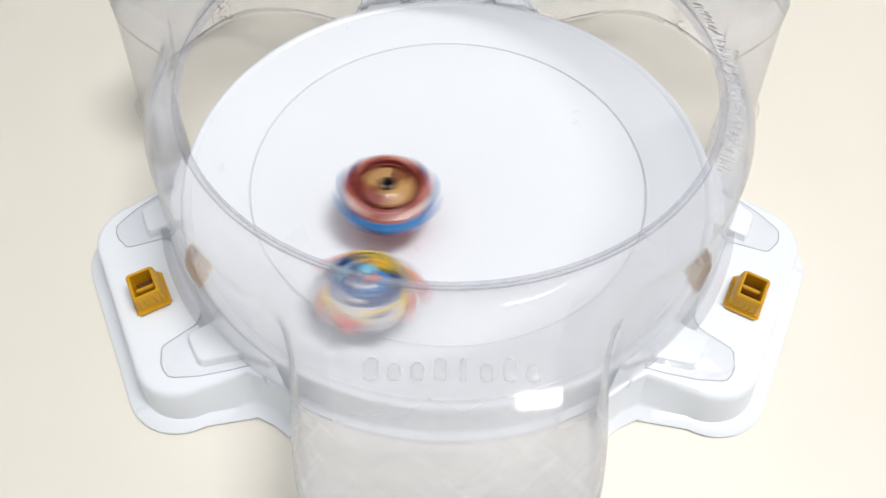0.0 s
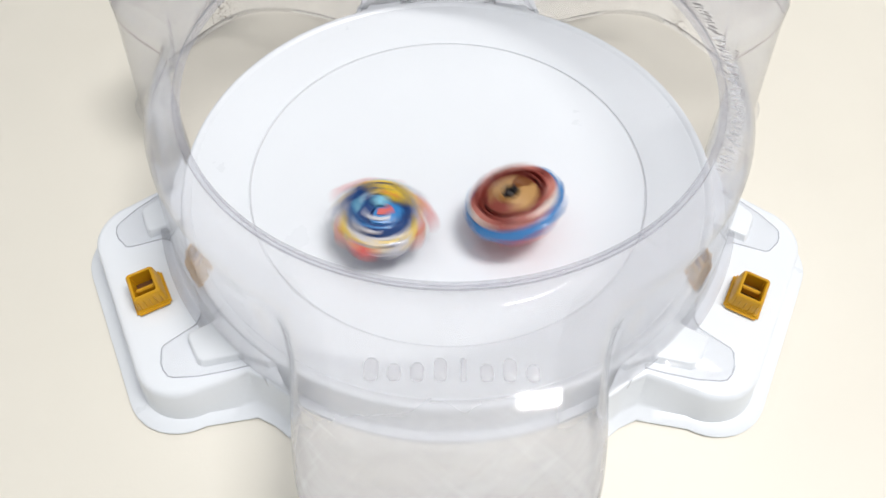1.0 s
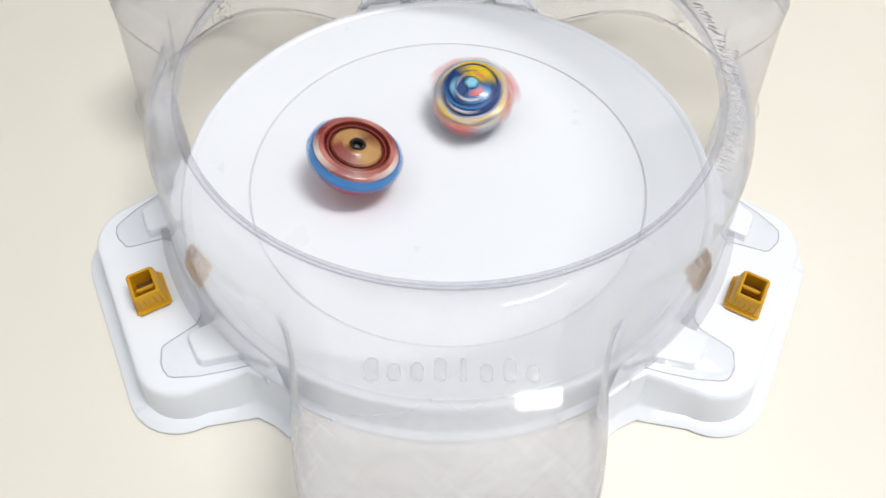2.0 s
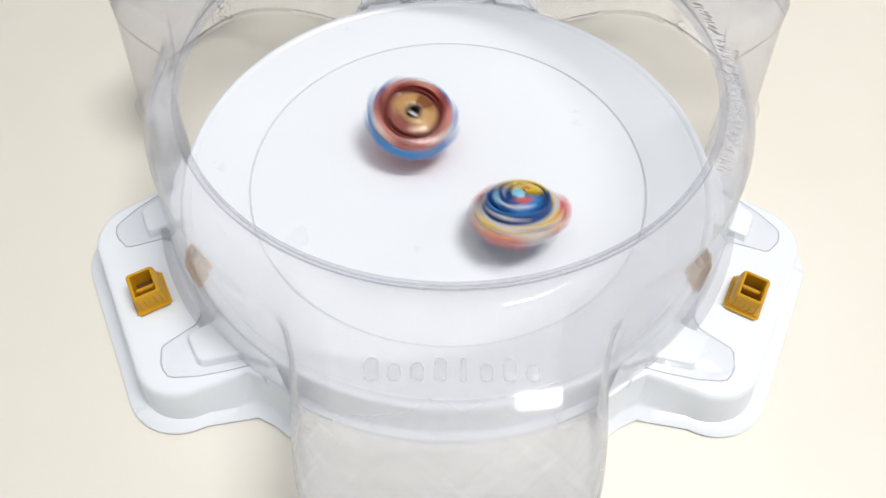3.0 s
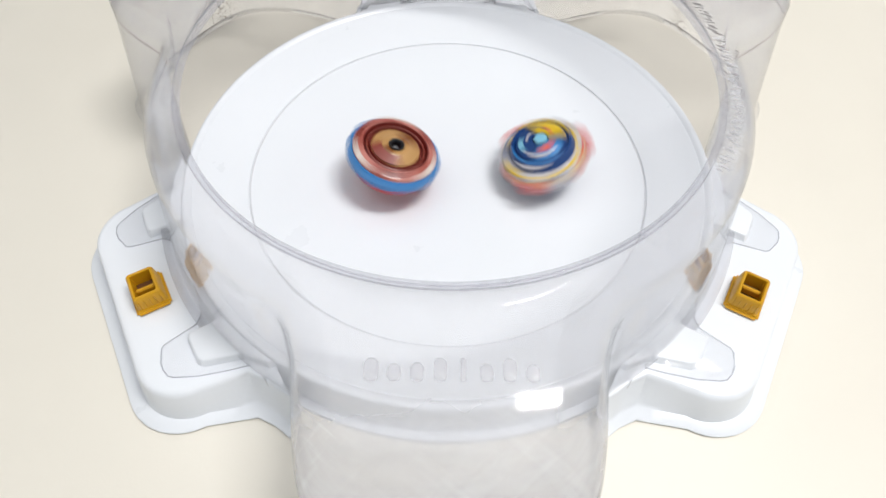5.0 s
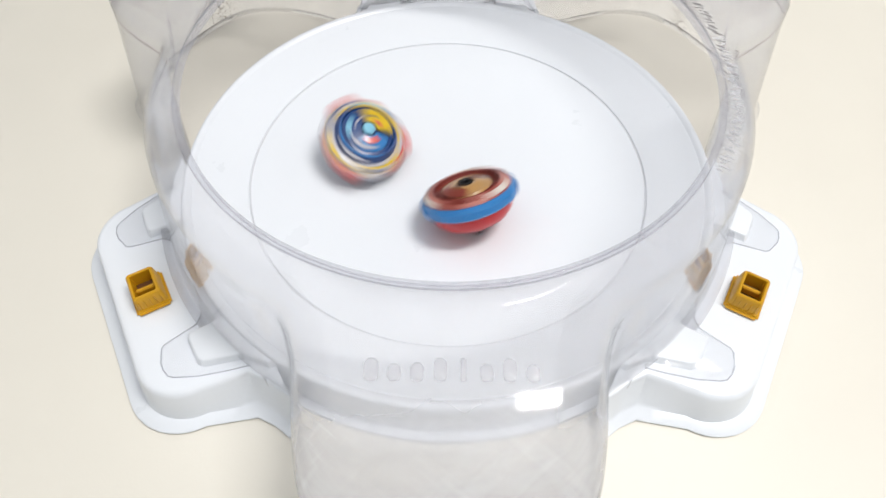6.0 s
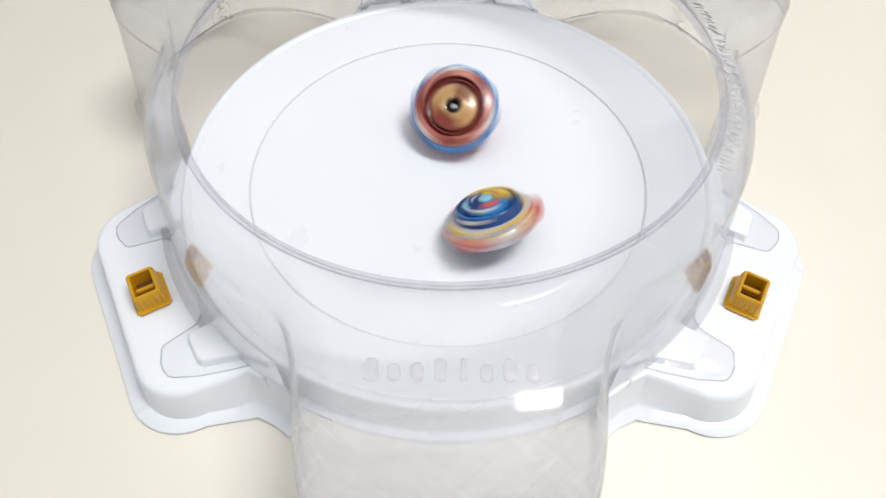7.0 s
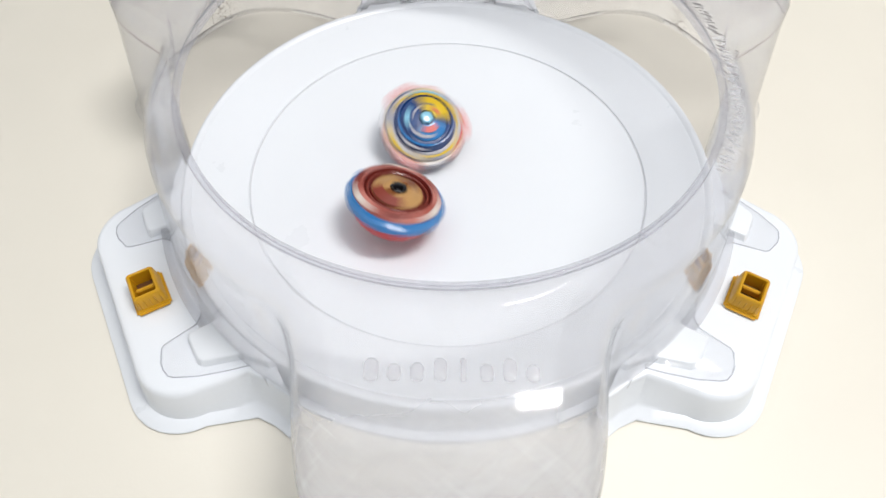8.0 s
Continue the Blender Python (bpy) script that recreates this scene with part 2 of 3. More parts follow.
def make_stadium():
    stadium = empty("spinning_top_stadium")
    # bowl: concave floor, fine groove, sloped border, raised lip, outer wall and foot
    prof = [P3(0.0001, -0.080)]
    for i in range(1, 20):
        r = i / 20
        prof.append(P3(r, -0.08 + 0.08 * r * r))
    prof += [P3(0.993, -0.0012), P3(0.996, -0.007), P3(1.002, -0.007), P3(1.005, 0.0015)]
    prof += [P3(1.1, 0.030), P3(1.2, 0.060), P3(1.256, 0.077), P3(1.2585, 0.0745), P3(1.262, 0.0755), P3(1.266, 0.080),
             P3(1.280, 0.0875), P3(1.290, 0.0885), P3(1.299, 0.085), P3(1.305, 0.075), P3(1.306, 0.0), P3(1.312, -0.12), P3(1.318, -0.138),
             P3(1.352, -0.150), P3(1.356, -0.168), P3(1.2, -0.168), P3(1.1, -0.12), P3(0.6, -0.13), P3(0.0001, -0.13)]
    bowl = part("bowl", lathe(prof, 192), WHITE, stadium, "smooth white plastic bowl with a fine ring groove", sharp=50)
    # grey ring paints the groove's shade into the bowl
    part("groove", lathe([P3(0.9964, -0.0068), P3(1.0016, -0.0068), P3(1.0016, -0.0052), P3(0.9964, -0.0052)], 192), LINE, bowl)
    for a in (90, 210, 330):
        make_wing(stadium, a)
    return tagged(stadium, "white plastic spinning-top stadium with three side wings, standing on the table", "toy stadium")


def wing_outline(outer, half, corner, waist, z, inner=1.26):
    """Closed outline of a wing seen from above: rounded outer corners, sides that flare into the bowl."""
    pts = [(inner - 0.03, -waist - 0.19)]
    pts.append((inner, -waist - 0.14))
    pts.append((inner + 0.03, -waist - 0.07))
    for i in range(5):
        f = i / 4
        pts.append((inner + 0.08 + (outer - corner - inner - 0.08) * f, -(waist + (half - waist) * f)))
    for i in range(1, 11):
        a = radians(-90 + 90 * i / 10)
        pts.append((outer - corner + corner * math.cos(a), -half + corner + corner * math.sin(a)))
    for x, y in reversed(pts[:]):
        pts.append((x, -y))
    return [(x * U, y * U, z * U + BASE) for x, y in pts]


def make_wing(stadium, angle):
    rows = [wing_outline(1.735, 0.590, 0.24, 0.665, -0.170, 1.235), wing_outline(1.745, 0.600, 0.24, 0.675, -0.162, 1.235),
            wing_outline(1.765, 0.617, 0.25, 0.690, -0.160, 1.235), wing_outline(1.765, 0.617, 0.25, 0.690, -0.156, 1.235),
            wing_outline(1.757, 0.610, 0.24, 0.682, -0.150, 1.235), wing_outline(1.705, 0.575, 0.22, 0.640, -0.140, 1.215),
            wing_outline(1.695, 0.572, 0.21, 0.625, -0.125, 1.21), wing_outline(1.672, 0.548, 0.20, 0.576, 0.000, 1.19),
            wing_outline(1.668, 0.540, 0.20, 0.570, 0.016, 1.19), wing_outline(1.658, 0.529, 0.19, 0.562, 0.024, 1.19),
            wing_outline(1.645, 0.517, 0.18, 0.554, 0.026, 1.19)]
    bm = outline_stack(rows)
    wing = part("wing", bm, WHITE, stadium, sharp=40)
    wing.matrix_basis = pose(0, 0, 0, 0, 0, angle)
    for s in (-1, 1):
        # raised shoulders that carry the cover's tabs
        rows = []
        for g, z in ((0.0014, 0.0192), (0.0010, 0.0198), (0.0002, 0.0226), (-0.0003, 0.0231), (-0.0010, 0.0233)):
            rows.append([(x + g * i, s * (y + g * j), z) for x, y, i, j in
                         ((0.1225, 0.0300, 0, -1), (0.1420, 0.0300, 1, -1), (0.1430, 0.0318, 1, -0.5), (0.1425, 0.0432, 1, 0.6), (0.1408, 0.0452, 0.6, 1),
                          (0.1255, 0.0500, 0, 1), (0.1185, 0.0590, 0, 1), (0.1130, 0.0590, 0, 1))])
        b = outline_stack(rows)
        part("shoulder_block", b, WHITE, wing)
    return wing


make_stadium()


def make_clip(angle):
    clip = empty("launcher_clip", pose(0.1507 * math.cos(radians(angle)), 0.1507 * math.sin(radians(angle)) - 0.0016, 0.0195, 0, 0, angle))
    part("base_plate", block(0.0150, 0.0188, 0.0026, 0.0011, 3), YELLOW, clip)
    w, d = 0.0112, 0.0142
    rows = []
    for z, g in ((0.0024, 0.0008), (0.0094, 0.0002), (0.0100, -0.0001), (0.0104, -0.0005)):
        rows.append(rounded_rect(w / 2 + g, d / 2 + g, 0.0014, z))
    for z, g in ((0.0104, -0.0010), (0.0099, -0.0014), (0.0026, -0.0017)):
        rows.append(rounded_rect(w / 2 + g, d / 2 + g, 0.0006, z))
    part("socket", outline_stack(rows), YELLOW, clip)
    # umber plate put in to darken the hollow like deep shade
    part("socket_shade_plate", block(0.0074, 0.0104, 0.0006, 0, at=(0, 0, 0.0028)), SOCKET_SHADE, clip, "dark plate standing for the shade in the socket's hollow")
    part("cross_bar", block(0.0080, 0.0018, 0.0040, 0.0004, 2, at=(0, 0.0008, 0.0034)), YELLOW, clip)
    for s in (-1, 1):
        for i in range(5):
            part("rib", block(0.0006, 0.0006, 0.0060, 0.0002, 1, at=(-0.0046 + i * 0.0023, s * 0.0077, 0.0024)), YELLOW, clip)
    return tagged(clip, "yellow plastic socket clip on a white wing of the stadium", "clip", "clips on the wings")


def rounded_rect(hx, hy, c, z, n=4):
    pts = []
    for sx, sy, a0 in ((1, 1, 0), (-1, 1, 90), (-1, -1, 180), (1, -1, 270)):
        for i in range(n + 1):
            a = radians(a0 + 90 * i / n)
            pts.append((sx * (hx - c) + c * math.cos(a), sy * (hy - c) + c * math.sin(a), z))
    return pts


make_clip(210)
make_clip(330)


# ---- the clear cover ----
def superellipse(phi, a, b, n):
    return 1 / ((abs(math.cos(phi)) / a) ** n + (abs(math.sin(phi)) / b) ** n) ** (1 / n)


def soft_max(a, b, k):
    h = max(0.0, 1 - abs(a - b) / k)
    return max(a, b) + h * h * k / 4


def lobe_angle(deg):
    """Degrees from the nearest lobe's axis (30, 150, 270)."""
    return abs((deg - 30 + 60) % 120 - 60)


def lobe_shape(deg):
    """Reach and half width of a lobe's shoulder and foot, and where its foot ends."""
    deg %= 360
    if 210 < deg < 330:
        return 1.90, 0.535, 1.92, 0.60, 30
    if 30 < deg < 150:
        return 1.72, 0.52, 2.00, 0.90, 38
    return 1.72, 0.52, 1.94, 0.53, 30


def smooth_step(x, lo, hi):
    f = min(1.0, max(0.0, (x - lo) / (hi - lo)))
    return f * f * (3 - 2 * f)


def cover_top(deg):
    phi = lobe_angle(deg)
    return soft_max(1.272, superellipse(radians(phi), *lobe_shape(deg)[:2], 5), 0.22 if 210 < deg % 360 < 330 else 0.10)


def cover_foot(deg):
    phi = lobe_angle(deg)
    return soft_max(1.40, superellipse(radians(phi), *lobe_shape(deg)[2:4], 5), 0.22 if 210 < deg % 360 < 330 else 0.10)


def edge_z(deg):
    """Height of the shoulder's edge; the front lobe slopes lower."""
    front = 1 - smooth_step(abs(deg % 360 - 270), 20, 34)
    return 0.565 - 0.150 * front


def cover_point(deg, z):
    """Radius of the cover's wall at a height below its shoulder."""
    f = (edge_z(deg) - z) / (edge_z(deg) + 0.17)
    return cover_top(deg) + (cover_foot(deg) - cover_top(deg)) * f


def shoulder_z(deg, w):
    """Height of the shoulder, w of the way from the rim to its edge."""
    front = 1 - smooth_step(abs(deg % 360 - 270), 20, 34)
    lobe = 1 - smooth_step(lobe_angle(deg), 16, 28)
    m = 2.4 + 2.6 * lobe - 2.9 * front * lobe
    return edge_z(deg) + (0.702 - edge_z(deg)) * max(0.0, 1 - w ** m) ** (1 / m)


def on_shoulder(deg, r):
    return shoulder_z(deg, (r - 1.13) / (cover_top(deg) - 1.13)) * U + BASE


def make_cover():
    cover = empty("clear_cover")
    n = 720
    verts, faces = [], []
    for i in range(n):
        deg = 360 * i / n
        a = radians(deg)
        top, phi = cover_top(deg), lobe_angle(deg)
        end = lobe_shape(deg)[4]
        zb = -0.169 + 0.219 * smooth_step(phi, end, end + 3)
        prof = []
        for j in range(15):
            w = 1 - (1 - j / 14) ** 1.7
            prof.append((1.130 + (top - 1.130) * w, shoulder_z(deg, w)))
        zt = edge_z(deg)
        for j in range(1, 11):
            z = zt + (zb - zt) * j / 10
            prof.append((cover_point(deg, z), z))
        r, z = prof[-1]
        lip = 0.012 if 230 < deg < 310 else 0.045
        prof.append((r + lip, z))
        for r, z in prof:
            x, zz = P3(r, z)
            verts.append((x * math.cos(a), x * math.sin(a), zz))
    k = len(prof)
    for i in range(n):
        for j in range(k - 1):
            p, q = i * k + j, ((i + 1) % n) * k + j
            faces.append((p, p + 1, q + 1, q))
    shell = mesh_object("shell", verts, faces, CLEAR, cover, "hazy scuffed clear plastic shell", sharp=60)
    sol = shell.modifiers.new("thickness", "SOLIDIFY")
    sol.thickness, sol.offset = 0.0008, 0
    # the thick bead round the opening
    part("rim", lathe([P3(1.107, 0.684), P3(1.105, 0.704), P3(1.107, 0.711), P3(1.113, 0.714), P3(1.124, 0.713), P3(1.131, 0.708),
                       P3(1.134, 0.698), P3(1.130, 0.694), P3(1.124, 0.704), P3(1.115, 0.705), P3(1.112, 0.700), P3(1.113, 0.684)], 240),
         RIMCLEAR, cover, "thick clear rolled rim")
    # the bend's dimness, tinted into an added tube along the shoulder's crisp fold, round the back and both sides
    verts, faces = [], []
    steps = 420
    for i in range(steps + 1):
        deg = -14 + 208 * i / steps
        a, r = radians(deg), cover_top(deg)
        thick = 0.0062 * smooth_step(deg, -14, 6) * (1 - smooth_step(deg, 174, 194)) + 0.0008
        for k in range(6):
            b = radians(60 * k)
            x, zz = P3(r + thick * math.cos(b), edge_z(deg) + thick * math.sin(b))
            verts.append((x * math.cos(a), x * math.sin(a), zz))
    for i in range(steps):
        for k in range(6):
            faces.append((i * 6 + k, i * 6 + (k + 1) % 6, (i + 1) * 6 + (k + 1) % 6, (i + 1) * 6 + k))
    mesh_object("fold", verts, faces, FOLDDIM, cover, "dark-tinted tube standing for the dim line of the shoulder's fold")
    # worn raised emblem on the front lobe, eight plain bars
    for i, (tall, wide) in enumerate(((1.0, 1.1), (0.75, 1.0), (0.8, 1.0), (1.0, 0.95), (1.0, 0.45), (0.75, 1.0), (1.0, 1.0), (0.75, 1.0))):
        x, r1 = (-0.235 + i * 0.0685) * U, 1.432
        r0 = r1 - 0.072 * tall
        rm = (r0 + r1) / 2
        z = on_shoulder(270 + math.degrees(math.atan2(x, rm * U)), math.hypot(x / U, rm)) - 0.0002
        rows = []
        for g, h in ((0.0, 0.0), (0.0, 0.0004), (0.0004, 0.0008), (0.0009, 0.0009)):
            rows.append(rounded_rect(0.0021 * wide - g, (r1 - r0) * U / 2 - g, 0.0019 * wide - g, h))
        # the bar's whitish haze stands for white glints on its edges
        bar = part("emblem_bar", outline_stack(rows), GLINT, cover, "raised clear bar of a worn emblem")
        bar.matrix_basis = pose(x, -rm * U, z, 9, 0, 0)
    # short scratches across the shoulder beside the rim, coloured as lit in front and dim behind
    rnd = random.Random(4)
    for i in range(110):
        deg = -32 + 0.56 * i + rnd.uniform(-0.4, 0.4)
        r = 1.168 + 0.02 * smooth_step(deg, 0, 25) + rnd.uniform(-0.012, 0.014)
        z = on_shoulder(deg, r)
        long = 0.0022 + rnd.uniform(-0.001, 0.0026)
        s = part("scratch", block(long, rnd.uniform(0.0001, 0.00022), 0.0005, 0.00005, 1, at=(0, 0, -0.0003)), DIM_SCUFF if rnd.random() < smooth_step(deg, -12, 16) else LIT_SCUFF, cover)
        a = radians(deg)
        s.matrix_basis = pose(r * U * math.cos(a), r * U * math.sin(a), z, 0, 14, 0.3 * deg - 6 + rnd.uniform(-12, 12))
    # brown specks of dirt on the far walls of the back lobes
    for lo, hi, top, low in ((134, 140, 0.09, -0.10), (40.0, 44.0, 0.06, -0.14)):
        for i in range(70):
            f = (i + rnd.uniform(0, 0.9)) / 70
            deg, z = lo + (hi - lo) * min(1.0, max(0.0, rnd.gauss(0.5, 0.22))), top + (low - top) * f
            r, a = cover_point(deg, z) - 0.010, radians(deg)
            grain = rnd.uniform(0.0002, 0.0006) * (1.6 if rnd.random() < 0.12 else 1.0)
            speck = part("dirt_speck", block(0.0003, grain, grain * rnd.uniform(0.5, 1.3), 0.00006, 1), DIRT, cover)
            speck.matrix_basis = pose(r * U * math.cos(a), r * U * math.sin(a), z * U + BASE, rnd.uniform(0, 90), 0, deg)
    # tabs that lie on the wings
    for axis in (90, 210, 330):
        for s in (-1, 1):
            make_tab(cover, axis, s)
    return tagged(cover, "hazy clear plastic cover with three lobes, standing over the white stadium", "cover")


def make_tab(cover, axis, s):
    """A shallow tray of the cover that lies on a wing, from the wall's foot out to a blunt end."""
    outline = ((1.330, 0.000), (1.338, 0.150), (1.352, 0.222), (1.385, 0.256), (1.500, 0.278), (1.530, 0.284), (1.545, 0.296), (1.566, 0.360),
               (1.566, 0.395), (1.556, 0.430), (1.535, 0.448), (1.450, 0.490), (1.330, 0.528), (1.250, 0.548), (1.215, 0.500), (1.235, 0.300), (1.260, 0.0))
    centre = Vector((1.38, 0.36, 0))
    rows = []
    for g, z in ((0.0, 0.0198), (0.002, 0.0202), (0.016, 0.0214), (0.020, 0.0216)):
        row = []
        for x, y in outline:
            away = (centre - Vector((x, y, 0))).normalized() * g
            row.append(((x + away.x) * U, s * max(0.0, y + away.y) * U, z))
        rows.append(row)
    tab = part("tab", outline_stack(rows), TABCLEAR, cover, "thin clear tab lying on a wing", sharp=30)
    tab.matrix_basis = pose(0, 0, 0, 0, 0, axis)
    # the crease along the tab's edge
    bm = bmesh.new()
    path = [Vector((x * U, s * y * U, 0.0200)) for x, y in outline[:14]]
    rings = []
    for k, p in enumerate(path):
        along = (path[min(k + 1, len(path) - 1)] - path[max(k - 1, 0)]).normalized()
        side = Vector((-along.y, along.x, 0))
        rings.append([bm.verts.new(p + side * 0.0003 * math.cos(radians(90 * q)) + Vector((0, 0, 0.0003 * math.sin(radians(90 * q))))) for q in range(4)])
    for a, b in zip(rings, rings[1:]):
        for q in range(4):
            bm.faces.new((a[q], a[(q + 1) % 4], b[(q + 1) % 4], b[q]))
    bm.faces.new(rings[0])
    bm.faces.new(rings[-1][::-1])
    part("crease", bm, RIMCLEAR, tab, "thick clear edge of the tab")


make_cover()


# ---- the two spinning tops; the tip is at the origin of each ----
def ring_of(rotor, name, profile, count, mats, duty=1.0, start=0.0, label="", n=6):
    """Equal segments round the axis, each a part of its own, in turn in the given materials."""
    step = 360 / count
    for i in range(count):
        a = start + i * step
        part(name, lathe(profile, n, a, a + step * duty), mats[i % len(mats)], rotor, label)


def make_red_top():
    top = empty("red_spinning_top")
    rotor = part("rotor", lathe([(0.0001, 0.0041), (0.0056, 0.0041), (0.0074, 0.0056), (0.0120, 0.0075), (0.0166, 0.0099), (0.0190, 0.0127),
                                 (0.0200, 0.0158), (0.0202, 0.0181), (0.0150, 0.0215), (0.0120, 0.0226), (0.0001, 0.0226)], 72), RED, top, "red plastic body")
    part("tip", lathe([(0.0001, 0.0), (0.0012, 0.0003), (0.0024, 0.0018), (0.0034, 0.0034), (0.0052, 0.0043), (0.0001, 0.0045)], 32), BLACK, rotor, "dark rounded tip")
    part("band", lathe([(0.0180, 0.0176), (0.0213, 0.0177), (0.0222, 0.0188), (0.0224, 0.0226), (0.0217, 0.0242), (0.0180, 0.0244)], 72), BLUE, rotor, "sky-blue plastic band")
    ring_of(rotor, "band_stud", [(0.0220, 0.0185), (0.0237, 0.0192), (0.0237, 0.0224), (0.0220, 0.0235)], 9, [BLUE], 0.45)
    ring_of(rotor, "layer_segment", [(0.0160, 0.0233), (0.0206, 0.0235), (0.0210, 0.0244), (0.0203, 0.0258), (0.0186, 0.0266), (0.0163, 0.0269)],
            20, [ROSE, BRICK, ROSE, PINK], 1.0, 7, n=4)
    part("inner_groove", lathe([(0.0118, 0.0221), (0.0165, 0.0221), (0.0164, 0.0269), (0.0158, 0.0271), (0.0150, 0.0240), (0.0132, 0.0235), (0.0126, 0.0255), (0.0118, 0.0255)], 72), DARKRED, rotor, "dark red sunken ring")
    part("inner_ring", lathe([(0.0138, 0.0232), (0.0147, 0.0232), (0.0147, 0.0258), (0.0142, 0.0261), (0.0138, 0.0258)], 72), BRICK, rotor)
    ring_of(rotor, "core_segment", [(0.0036, 0.0221), (0.0124, 0.0221), (0.0125, 0.0251), (0.0114, 0.0264), (0.0080, 0.0270), (0.0068, 0.0278), (0.0050, 0.0282), (0.0040, 0.0278)],
            6, [GOLD, PALEGOLD, PALEGOLD], 1.0, 20, n=8)
    part("hub_ring", lathe([(0.0026, 0.0237), (0.0041, 0.0237), (0.0041, 0.0285), (0.0037, 0.0288), (0.0028, 0.0280)], 6), BLACK, rotor)
    part("hub_bolt", lathe([(0.0001, 0.0244), (0.0016, 0.0244), (0.0014, 0.0262), (0.0001, 0.0264)], 6), STEEL, rotor)
    for i in range(3):
        part("layer_notch", lathe([(0.0172, 0.0267), (0.0198, 0.0260), (0.0200, 0.0263), (0.0174, 0.0272)], 5, 20 + 120 * i, 46 + 120 * i), DARKRED, rotor, "dark red notch")
        part("layer_chip", lathe([(0.0186, 0.0263), (0.0208, 0.0250), (0.0212, 0.0255), (0.0190, 0.0271)], 5, 70 + 120 * i, 108 + 120 * i), CHALK, rotor, "pale chip of worn paint")
    part("core_mark", lathe([(0.0072, 0.0273), (0.0120, 0.0258), (0.0121, 0.0264), (0.0074, 0.0280)], 12, 180, 280), BRICK, rotor, "dark brown mark on the core")
    tagged(top, "red spinning top with sky-blue band and tan core in the bowl", "spinning top", "battling tops")
    return top, rotor


def make_blue_top():
    top = empty("blue_spinning_top")
    rotor = part("rotor", lathe([(0.0001, 0.0040), (0.0070, 0.0040), (0.0095, 0.0064), (0.0150, 0.0090), (0.0168, 0.0105), (0.0168, 0.0128),
                                 (0.0130, 0.0150), (0.0001, 0.0150)], 72), PURPLE, top, "dark violet plastic body")
    part("tip", lathe([(0.0001, 0.0), (0.0014, 0.0003), (0.0026, 0.0018), (0.0036, 0.0036), (0.0055, 0.0042), (0.0001, 0.0044)], 32), MILK, rotor, "pale rounded tip")
    part("disc", lathe([(0.0120, 0.0112), (0.0192, 0.0114), (0.0200, 0.0122), (0.0200, 0.0136), (0.0190, 0.0144), (0.0120, 0.0144)], 72), MILK, rotor, "milky white disc")
    part("layer_ring", lathe([(0.0120, 0.0144), (0.0198, 0.0146), (0.0210, 0.0158), (0.0212, 0.0176), (0.0196, 0.0196), (0.0120, 0.0196)], 72), CREAMY, rotor, "cream plastic layer")
    # blades: swept wings that leave gaps round the rim
    for i in range(9):
        rows = []
        for z, g in ((0.0142, 0.0), (0.0150, 0.0006), (0.0176, 0.0006), (0.0186, 0.0)):
            row = []
            for j in range(7):
                a = radians(i * 40 + 24 * j / 6)
                r = 0.0208 + (0.0022 + g + (0.0020 if i % 3 == 0 else 0.0)) * math.sin(math.pi * min(1.0, (j + 0.5) / 6.6)) ** 0.7
                row.append((r * math.cos(a), r * math.sin(a), z))
            for j in range(6, -1, -1):
                a = radians(i * 40 + 24 * j / 6)
                row.append((0.0178 * math.cos(a), 0.0178 * math.sin(a), z))
            rows.append(row)
        part("blade", outline_stack(rows), (CORAL, MILK, PINK)[i % 3], rotor, "swept blade")
    ring_of(rotor, "trim_segment", [(0.0150, 0.0190), (0.0204, 0.0191), (0.0200, 0.0202), (0.0182, 0.0211), (0.0150, 0.0212)],
            18, [MILK, CREAMY, SLATE, MILK, LEMON, MILK], 1.0, 0, n=3)
    part("dome", lathe([(0.0001, 0.0190), (0.0166, 0.0190), (0.0166, 0.0204), (0.0158, 0.0216), (0.0152, 0.0248), (0.0146, 0.0256), (0.0136, 0.0257), (0.0128, 0.0246),
                        (0.0070, 0.0256), (0.0001, 0.0256)], 72), NAVY, rotor, "glossy navy dome")
    part("dome_ring", lathe([(0.0134, 0.0250), (0.0147, 0.0250), (0.0147, 0.0258), (0.0142, 0.0261), (0.0135, 0.0258)], 24, 20, 130), LEMON, rotor, "thin yellow arc")
    part("dome_ring", lathe([(0.0136, 0.0250), (0.0146, 0.0250), (0.0146, 0.0258), (0.0141, 0.0260), (0.0136, 0.0258)], 24, 190, 300), BLUE, rotor, "thin blue arc")
    part("dome_skirt", lathe([(0.0158, 0.0200), (0.0174, 0.0200), (0.0174, 0.0212), (0.0170, 0.0215), (0.0160, 0.0212)], 30, 0, 150), LEMON, rotor, "yellow arc at the dome's foot")
    part("dome_skirt", lathe([(0.0158, 0.0200), (0.0173, 0.0200), (0.0173, 0.0212), (0.0169, 0.0214), (0.0160, 0.0212)], 30, 180, 330), MILK, rotor, "pale arc at the dome's foot")
    part("dome_inlay", lathe([(0.0040, 0.0250), (0.0124, 0.0242), (0.0124, 0.0258), (0.0116, 0.0266), (0.0082, 0.0276), (0.0040, 0.0280)], 16, 10, 112), LEMON, rotor, "yellow inlay")
    part("dome_inlay", lathe([(0.0040, 0.0250), (0.0124, 0.0242), (0.0122, 0.0258), (0.0082, 0.0272), (0.0040, 0.0276)], 16, 125, 240), NAVY, rotor)
    part("dome_inlay", lathe([(0.0040, 0.0250), (0.0117, 0.0242), (0.0115, 0.0256), (0.0082, 0.0270), (0.0040, 0.0276)], 16, 250, 350), BLUE, rotor, "bright blue inlay")
